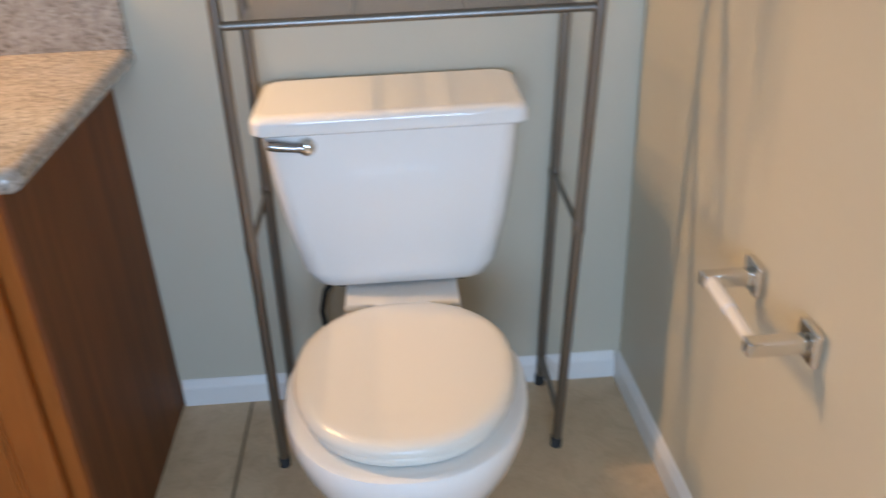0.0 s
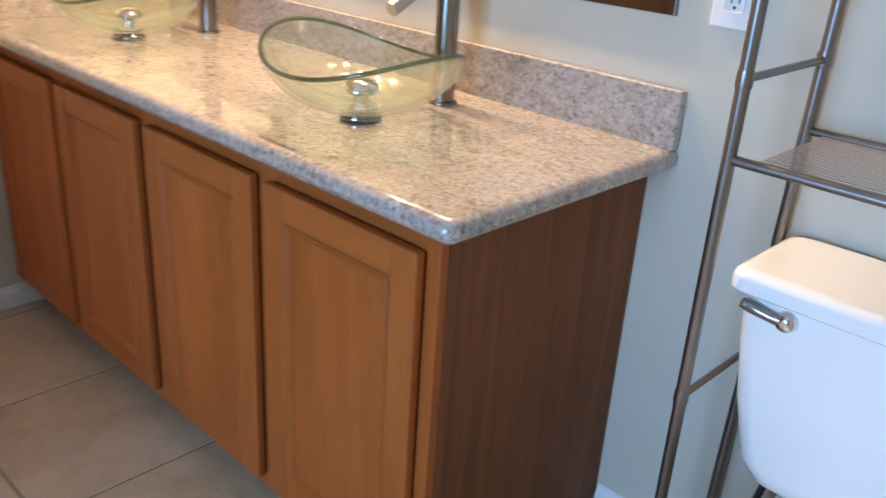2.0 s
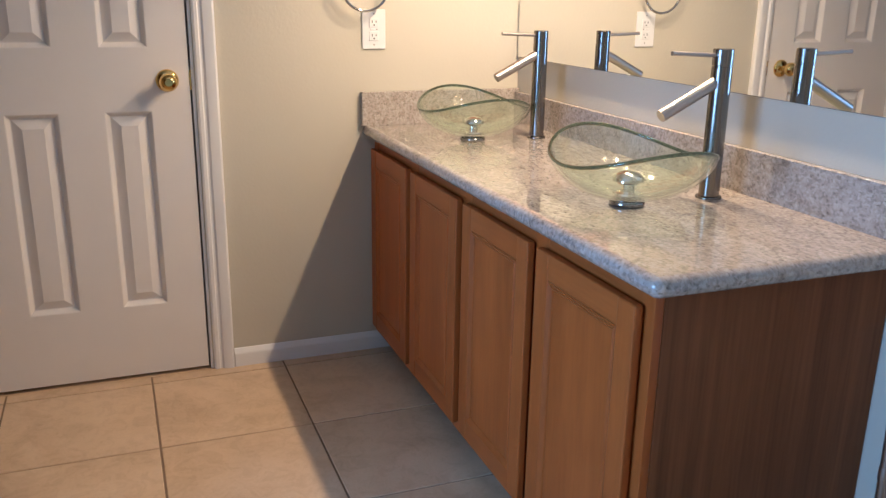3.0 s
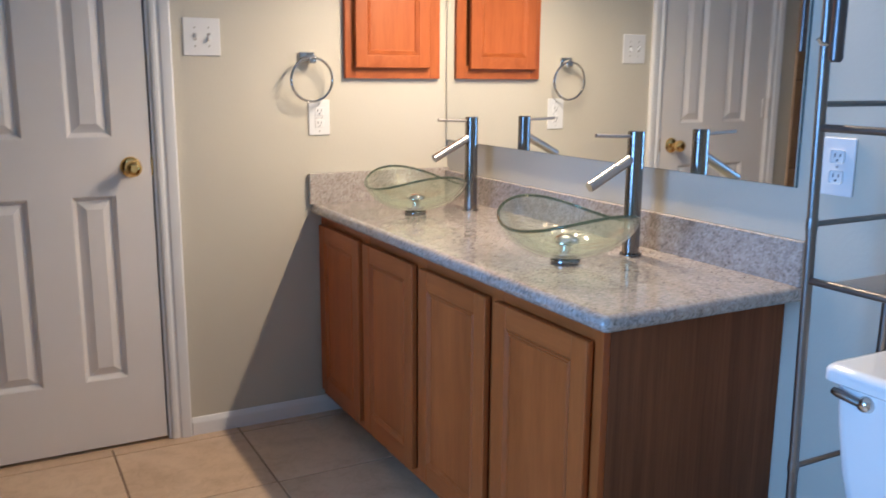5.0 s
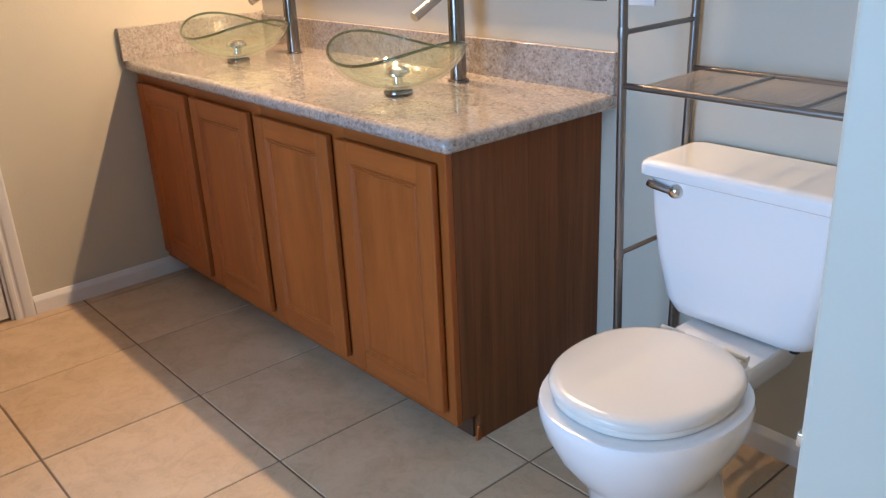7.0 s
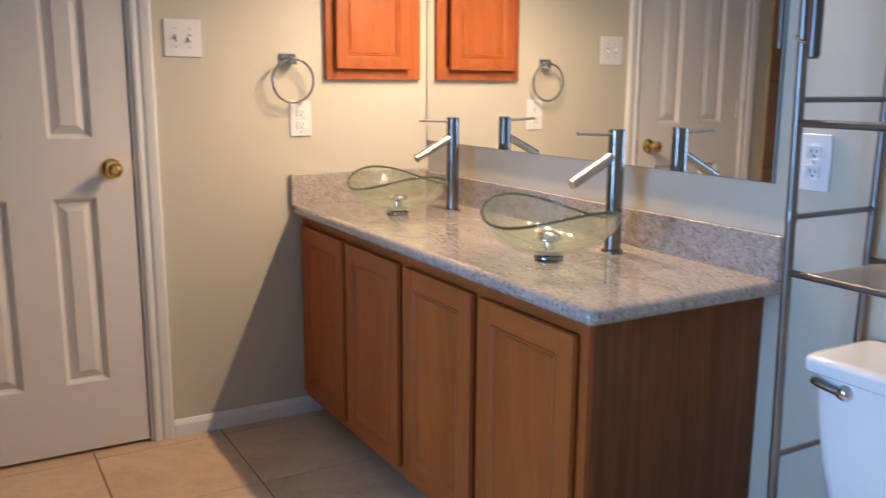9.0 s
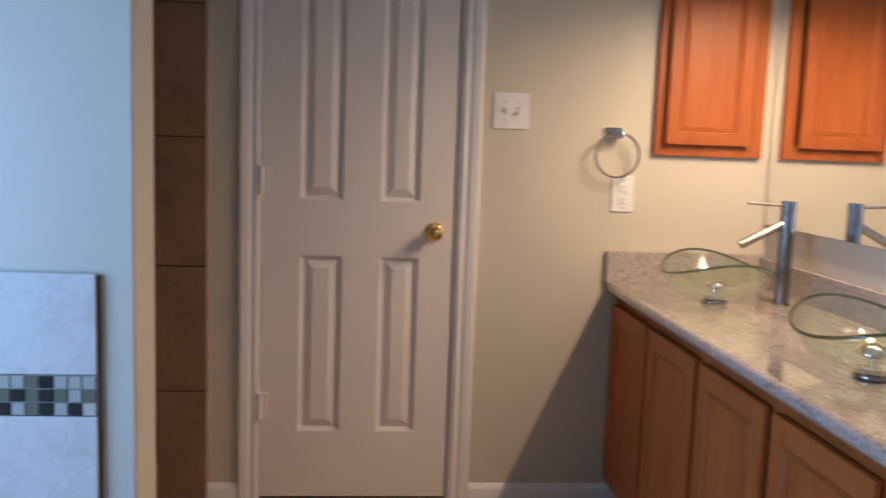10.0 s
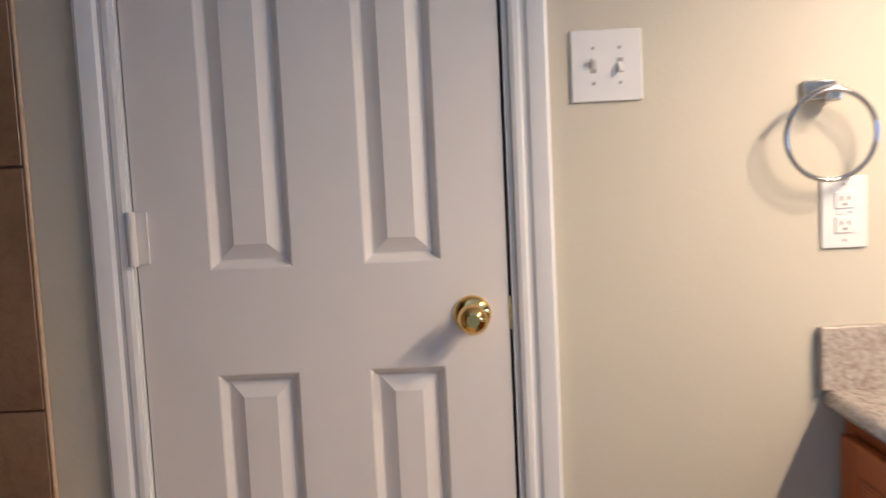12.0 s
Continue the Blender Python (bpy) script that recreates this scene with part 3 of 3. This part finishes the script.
def outlet(c, axis, w, h, gfci):
    t = plate_thing("outlet", c, axis, w, h, "white wall outlet with two sockets" + (" and test buttons" if gfci else ""), "outlet")
    for s in (1, -1):
        zc = s * 0.0215
        r = add_on(t, c, axis, "socket", box(-0.0165, 0.0165, -0.0085, -0.0055, zc - 0.0145, zc + 0.0145, 0.0012 if gfci else 0.0055, 2), PLATE)
        for dx, hh in ((-0.0065, 0.0085), (0.0065, 0.007)):
            add_on(r, c, axis, "slot", box(dx - 0.0012, dx + 0.0012, -0.0089, -0.0083, zc + 0.003 - hh / 2, zc + 0.003 + hh / 2), DARK)
        add_on(r, c, axis, "ground_hole", lathe([(0.0026, -0.0089), (0.0026, -0.0083)], (0, 0, zc - 0.0075), "y", 10), DARK)
    if gfci:
        add_on(t, c, axis, "test_button", box(-0.012, 0.002, -0.0080, -0.0058, -0.0035, 0.0035, 0.0008), PLATE)
        add_on(t, c, axis, "indicator_light", box(0.008, 0.011, -0.0068, -0.0058, -0.0015, 0.0015), DARK)
    for zc in ((h / 2 - 0.014), -(h / 2 - 0.014)) if gfci else (0.0,):
        add_on(t, c, axis, "screw", lathe([(0.003, -0.0066), (0.003, -0.0058)], (0, 0, zc), "y", 10), PALE_GROUT)
    return t


outlet((0.0, -0.530, 1.122), "x", 0.080, 0.126, True)
outlet((1.756, 0.0, 1.085), "y", 0.080, 0.124, False)
SWC = (0.0, -0.9360, 1.3940)
sw = plate_thing("light_switch", SWC, "x", 0.123, 0.123, "white double light switch plate with toggles", "light switch")
for dx, up in ((-0.023, 1), (0.023, -1)):
    add_on(sw, SWC, "x", "toggle_slot", box(dx - 0.0055, dx + 0.0055, -0.0064, -0.0058, -0.0125, 0.0125), PALE_GROUT)
    bm = loft([[(dx - 0.0045, -0.006, -0.006), (dx + 0.0045, -0.006, -0.006), (dx + 0.0045, -0.006, 0.006), (dx - 0.0045, -0.006, 0.006)],
               [(dx - 0.0035, -0.019, up * 0.009 - 0.003), (dx + 0.0035, -0.019, up * 0.009 - 0.003), (dx + 0.0035, -0.019, up * 0.009 + 0.003), (dx - 0.0035, -0.019, up * 0.009 + 0.003)]])
    add_on(sw, SWC, "x", "toggle", bm, PLATE)
    for z in (0.030, -0.030):
        add_on(sw, SWC, "x", "screw", lathe([(0.003, -0.0066), (0.003, -0.0058)], (dx, 0, z), "y", 10), PALE_GROUT)

# towel ring
tr = thing("towel_ring", (0, -0.572, 1.335), "chrome towel ring on the wall above an outlet", "towel ring")
part("mount", box(0.0005, 0.012, -0.601, -0.545, 1.318, 1.352, 0.003), CHROME, tr)
part("holder", box(0.012, 0.050, -0.578, -0.552, 1.312, 1.340, 0.004), CHROME, tr)
RC = (0.043, -0.568, 1.256)
part("ring", tube([(RC[0] + 0.004 * math.sin(a), RC[1] + 0.076 * math.cos(a), RC[2] + 0.076 * math.sin(a)) for a in (2 * math.pi * k / 48 for k in range(48))], 0.0045, 10, closed=True), RINGM, tr, "polished ring")

# ---- toilet ----
def oval(cx, cy, a, bf, bb, z, n=44, p=2.2):
    """A ring that is wider at the front (bf) than at the back (bb) along y."""
    pts = []
    for k in range(n):
        t = 2 * math.pi * k / n
        c, s = math.cos(t), math.sin(t)
        x = a * math.copysign(abs(c) ** (2 / p), c)
        y = (bb if s > 0 else bf) * math.copysign(abs(s) ** (2 / p), s)
        pts.append((cx + x, cy + y, z))
    return pts


def rounded(x0, x1, y0, y1, z, r, n=6):
    pts = []
    for cx, cy, a0 in ((x1 - r, y1 - r, 0), (x0 + r, y1 - r, 90), (x0 + r, y0 + r, 180), (x1 - r, y0 + r, 270)):
        for k in range(n + 1):
            a = radians(a0 + 90 * k / n)
            pts.append((cx + r * math.cos(a), cy + r * math.sin(a), z))
    return pts


TX = 2.158
toilet = thing("toilet", (TX, -0.35, 0), "white two-piece toilet with closed round lid", "toilet")
rings = []
for z, hw, yf, yb, r in ((0.378, 0.130, -0.158, -0.030, 0.04), (0.381, 0.150, -0.172, -0.024, 0.045), (0.389, 0.167, -0.184, -0.022, 0.050), (0.42, 0.181, -0.192, -0.020, 0.045),
                         (0.52, 0.201, -0.200, -0.018, 0.038), (0.62, 0.213, -0.204, -0.016, 0.033), (0.703, 0.219, -0.205, -0.016, 0.030)):
    rings.append(rounded(TX - hw, TX + hw, yf, yb, z, r))
tank = part("tank", loft(rings), PORCELAIN, toilet)
lid_r = []
for z, e in ((0.700, 0.004), (0.704, 0.0), (0.722, 0.0), (0.728, 0.003), (0.733, 0.010), (0.735, 0.020)):
    lid_r.append(rounded(TX - 0.234 + e, TX + 0.234 - e, -0.222 + e, -0.010 - e * 0.4, z, 0.026))
part("tank_lid", loft(lid_r), PORCELAIN, toilet)
fl = part("flush_handle", lathe([(0.0190, 0.0), (0.0190, -0.005), (0.0165, -0.010), (0.0145, -0.018), (0.0110, -0.023), (0.004, -0.025)], (2.016, -0.1955, 0.676), "y", 20), CHROME, toilet, "chrome flush handle")
part("lever", tube([(2.016, -0.209, 0.676), (1.995, -0.214, 0.678), (1.965, -0.216, 0.683), (1.952, -0.216, 0.685)], [0.0105, 0.0080, 0.0090, 0.0075], 12), HANDLE, fl)
BC = -0.470
bowl_r = []
for z, a, bf, bb in ((0.0, 0.112, 0.125, 0.255), (0.012, 0.114, 0.128, 0.257), (0.03, 0.108, 0.122, 0.25), (0.10, 0.098, 0.110, 0.235), (0.17, 0.105, 0.120, 0.215),
                     (0.22, 0.130, 0.158, 0.205), (0.27, 0.160, 0.193, 0.200), (0.32, 0.180, 0.215, 0.195), (0.355, 0.188, 0.225, 0.192),
                     (0.375, 0.189, 0.227, 0.190), (0.386, 0.186, 0.224, 0.188), (0.390, 0.176, 0.213, 0.180)):
    bowl_r.append(oval(TX, BC, a + 0.003, bf + 0.001, bb, z * 0.963))
part("bowl", loft(bowl_r), PORCELAIN, toilet)
part("tank_deck", loft([rounded(TX - w, TX + w, y0, -0.035, z, 0.03) for w, y0, z in ((0.080, -0.28, 0.29), (0.098, -0.30, 0.333), (0.108, -0.31, 0.367), (0.104, -0.305, 0.3768))]), PORCELAIN, toilet)
seat_r = [oval(TX, BC, 0.166 - e, 0.200 - e, 0.172 - e, z - 0.0145) for z, e in ((0.3915, 0.004), (0.395, 0.0), (0.405, 0.0), (0.409, 0.004))]
part("seat", loft(seat_r), SEATP, toilet, "cream plastic toilet seat")
lid2 = [oval(TX, BC, 0.173 - e, 0.207 - e, 0.176 - e, z - 0.0145) for z, e in ((0.4105, 0.006), (0.413, 0.001), (0.420, 0.0), (0.426, 0.003), (0.431, 0.010), (0.4335, 0.022), (0.4345, 0.06), (0.435, 0.11))]
part("seat_lid", loft(lid2), SEATP, toilet, "cream plastic seat lid")
for dx in (-0.075, 0.075):
    h = part("hinge", box(TX + dx - 0.02, TX + dx + 0.02, -0.303, -0.272, 0.376, 0.398, 0.004), SEATP, toilet)
    part("hinge_pin", tube([(TX + dx - 0.026, -0.289, 0.400), (TX + dx + 0.026, -0.289, 0.400)], 0.0075, 10), SEATP, h)
part("bolt", lathe([(0.011, 0.357), (0.011, 0.370), (0.006, 0.379)], (TX - 0.115, -0.125, 0), seg=8), RUBBER, toilet, "black tank bolt nut")
part("bolt", lathe([(0.011, 0.357), (0.011, 0.370), (0.006, 0.379)], (TX + 0.115, -0.125, 0), seg=8), RUBBER, toilet, "black tank bolt nut")
for s in (-1, 1):
    part("floor_bolt_cap", lathe([(0.013, 0.0), (0.013, 0.012), (0.008, 0.02), (0.002, 0.022)], (TX + s * 0.122, -0.40, 0.0), seg=14), PORCELAIN, toilet)

# water supply behind the toilet
sup = thing("water_supply", (2.0, -0.03, 0.18), "braided hose and shut-off valve beneath the tank", "valve")
part("pipe", tube([(1.995, -0.0135, 0.18), (1.995, -0.06, 0.18)], 0.008, 10), CHROME, sup)
part("valve", lathe([(0.010, -0.02), (0.014, -0.012), (0.014, 0.012), (0.009, 0.022)], (1.995, -0.062, 0.18)), CHROME, sup)
part("valve_handle", lathe([(0.017, -0.085), (0.017, -0.078), (0.006, -0.074)], (1.995, 0, 0.18), "y", 14), CHROME, sup)
part("hose", tube([(1.995, -0.062, 0.20), (1.990, -0.064, 0.26), (2.004, -0.085, 0.32), (2.030, -0.10, 0.36), (2.040, -0.10, 0.380)], 0.0065, 10), RUBBER, sup, "dark braided hose")


# ---- rack over the toilet ----
rack = thing("toilet_rack", (2.18, -0.135, 0), "satin steel rack with wire shelves over the toilet", "shelf rack")


def rack_at(side, back, z):
    """A point on one of the four posts, which lean a little."""
    return (2.452 + 0.042 * z if side else 1.897 + 0.017 * z, -0.018 if back else -0.226 - 0.045 * z, z)


for side in (0, 1):
    for back in (0, 1):
        p = part("post", tube([rack_at(side, back, 0.012), rack_at(side, back, 1.72)], 0.0098, 14), RACK, rack)
        foot = rack_at(side, back, 0.0)
        part("foot_cap", lathe([(0.0115, 0.0), (0.0115, 0.022), (0.0095, 0.024)], foot, seg=14), RUBBER, p, "black foot cap")
        for z in (0.516, 1.005):
            part("sleeve", lathe([(0.0105, -0.012), (0.0112, -0.008), (0.0112, 0.008), (0.0105, 0.012)], rack_at(side, back, z), seg=14), RACK, p)
    for z in (0.075, 0.516, 1.005, 1.224, 1.55):
        part("brace", tube([rack_at(side, 0, z), rack_at(side, 1, z)], 0.0058, 10), RACK, rack)
for z in (0.898, 1.182, 1.50):
    a, b, c = Vector(rack_at(0, 0, z)), Vector(rack_at(1, 0, z)), Vector(rack_at(0, 1, z))
    span, deep = b - a, c - a
    deep.x = 0
    sh = part("shelf", tube([a, b], 0.0072, 12), RACK, rack, "wire shelf with tubular rails")
    part("back_rail", tube([c, c + span], 0.0066, 12), RACK, sh)
    for k in range(22):
        q0 = a + deep * (0.05 + 0.90 * k / 21) - Vector((0, 0, 0.002))
        part("wire", tube([q0 + span * 0.05, q0 + span * 0.95], 0.0011, 6), WIRE, sh)
    for u in (0.345, 0.655):
        q0 = a + span * u + Vector((0, 0, 0.0012))
        part("cross_wire", tube([q0, q0 + deep], 0.0034, 8), WIRE, sh)

# hanger clipped over the front post of the rack
hang = thing("towel_hanger", (1.92, -0.290, 1.45), "dark metal towel hanger clipped on the rack post", "hanger")
part("long_prong", tube([(1.958, -0.306, 1.296), (1.958, -0.306, 1.302), (1.958, -0.306, 1.62)], [0.008, 0.012, 0.012], 12), HANGER, hang)
part("prong_tip", tube([(1.948, -0.318, 1.325), (1.944, -0.328, 1.328), (1.940, -0.334, 1.336)], 0.0035, 8), CHROME, hang, "bright bent tip")
part("short_prong", tube([(1.886, -0.306, 1.316), (1.886, -0.306, 1.62)], 0.0050, 10), HANGER, hang)
part("clip", box(1.880, 1.968, -0.318, -0.2935, 1.60, 1.66, 0.004), HANGER, hang)

# ---- toilet paper holder on the stub wall ----
TPX, TPZ, TPY = 2.658, 0.588, (-0.570, -0.732)
tp = thing("paper_holder", (TPX, -0.65, TPZ), "chrome toilet paper holder with empty white roller", "paper holder")
for y in TPY:
    e = 0.003 * (1 if y == TPY[0] else -1)
    p = part("mount", box(TPX - e - 0.010, TPX - e + 0.001, y - 0.023, y + 0.023, TPZ - 0.024, TPZ + 0.024, 0.003), CHROME, tp)
    part("arm", box(TPX - 0.082, TPX - 0.008, y - 0.010, y + 0.010, TPZ - 0.011, TPZ + 0.011, 0.003), CHROME, p)
RXT, RM = TPX - 0.070, sum(TPY) / 2
part("roller", tube([(RXT, TPY[1] + 0.011, TPZ), (RXT, RM, TPZ), (RXT, RM + 0.001, TPZ), (RXT, TPY[0] - 0.011, TPZ)], [0.0085, 0.0085, 0.0100, 0.0100], 12), PLATE, tp, "white plastic spring roller")


# ---- tiles: shared meshes, each tile an object of its own ----
def tile_mesh(name, sx, sy, sz, bevel, mat):
    bm = box(-sx / 2, sx / 2, -sy / 2, sy / 2, -sz / 2, sz / 2, bevel, 1)
    return finish(name, bm, mat, 20)


def tile(name, mesh, at, parent):
    ob = new(name, mesh)
    ob.parent = parent
    ob.location = Vector(at) - ORIGIN[parent]
    return ob


P, GAP = 0.436, 0.006
rng = random.Random(4)
cache = {}


def cut_tile(name, a, b, axis, mat, parent, thick, face, bevel=0.0015):
    """A tile from corner a to corner b on the plane across the axis; its face lies at face."""
    du, dv = b[0] - a[0], b[1] - a[1]
    if du < 0.01 or dv < 0.01:
        return
    key = (round(du, 3), round(dv, 3), axis, mat.name)
    if key not in cache:
        size = {"z": (du, dv, thick), "x": (thick, du, dv)}[axis]
        cache[key] = tile_mesh(name, *size, bevel, mat)
    mid = ((a[0] + b[0]) / 2, (a[1] + b[1]) / 2)
    at = {"z": (mid[0], mid[1], face), "x": (face, mid[0], mid[1])}[axis]
    tile(name, cache[key], at, parent)


X0, Y0 = 0.494, -0.872
for i in range(-2, 9):
    for j in range(-6, 3):
        x0, x1 = X0 + i * P + GAP / 2, X0 + (i + 1) * P - GAP / 2
        y0, y1 = Y0 + j * P + GAP / 2, Y0 + (j + 1) * P - GAP / 2
        x0, x1, y0, y1 = max(x0, 0.002), min(x1, EAST - 0.002), max(y0, BACK + 0.002), min(y1, -0.002)
        if x1 > x0 and y1 > y0:
            cut_tile("floor_tile", (x0, y0), (x1, y1), "z", FLOOR_TILE, floor, 0.008, -0.004 + rng.uniform(-0.0004, 0.0004))
# threshold strip of floor in the doorway
part("threshold", box(-0.118, 0.0015, DOOR_Y0 + 0.009, DOOR_Y1 - 0.009, -0.004, -0.0005), FLOOR_TILE, floor, smooth=0)

# shower: tiles on the door wall, on the bath wall, on the window wall, and a kerb
part("tile_bed", box(0.0005, 0.008, BACK, -1.962, 0.0, 2.1), BROWN_GROUT, wall_west, "brown tile bed", smooth=0)
for j in range(-1, 5):
    z0, z1 = 0.396 + j * P, 0.396 + (j + 1) * P
    z0, z1 = max(z0, 0.003), min(z1, 2.1)
    for k in range(3):
        y1 = -1.960 - k * P
        y0 = max(y1 - P + 0.005, BACK + 0.002)
        if z1 - z0 > 0.02:
            cut_tile("wall_tile", (y0, z0 + 0.0025), (y1, z1 - 0.0025), "x", SHOWER_TILE, wall_west, 0.010, 0.009)
part("tile_edge", tube([(0.007, -1.9555, 0.066), (0.007, -1.9555, 2.1)], 0.0048, 8), FLOOR_TILE, wall_west, "beige rounded tile edge")
part("tile_bed", box(PART_X0 - 0.010, PART_X0 - 0.0005, BACK, PART_END - 0.12, 0.0, 2.1), SHOWER_TILE, wall_bath, smooth=0)
solid("shower_kerb", box(0.016, PART_X0 - 0.012, -2.225, -2.120, 0.0015, 0.140, 0.004), SHOWER_TILE, (0, 0, 0), "brown tiled shower kerb at the shower floor", "kerb", kind="structure")

# bath surround: tall pale tiles with a mosaic band on the bath wall
TY, TOP, B1, B0 = -1.914, 1.008, 0.813, 0.733
part("tile_bed", box(PART_X1 + 0.0005, PART_X1 + 0.0075, BACK, TY + 0.0065, 0.0, TOP - 0.004), BROWN_GROUT, wall_bath, "brown tile bed", smooth=0)
part("mosaic_bed", box(PART_X1 + 0.0076, PART_X1 + 0.0090, BACK, TY + 0.001, B0 + 0.001, B1 - 0.001), PALE_GROUT, wall_bath, "pale mosaic grout", smooth=0)
for z0, z1 in ((B1 + 0.001, TOP), (B0 - 0.436, B0 - 0.001), (0.003, B0 - 0.440)):
    for k in range(3):
        y1 = TY - k * P
        cut_tile("bath_tile", (max(y1 - P + 0.003, BACK + 0.002), z0), (y1, z1), "x", BATH_TILE, wall_bath, 0.010, PART_X1 + 0.0085)
q = 0.0262
mos = [tile_mesh("mosaic_tile", 0.006, q - 0.0028, q - 0.0028, 0.0008, m) for m in MOSAICS]
for r in range(3):
    last = -1
    for c in range(int((TY - BACK) / q) - 1):
        pick = rng.choices(range(5), (0.30, 0.20, 0.22, 0.14, 0.14))[0]
        pick = (pick + 1) % 5 if pick == last else pick
        last = pick
        tile("mosaic_tile", mos[pick], (PART_X1 + 0.0105, TY - 0.001 - (c + 0.5) * q, B1 - 0.001 - (r + 0.5) * q), wall_bath)
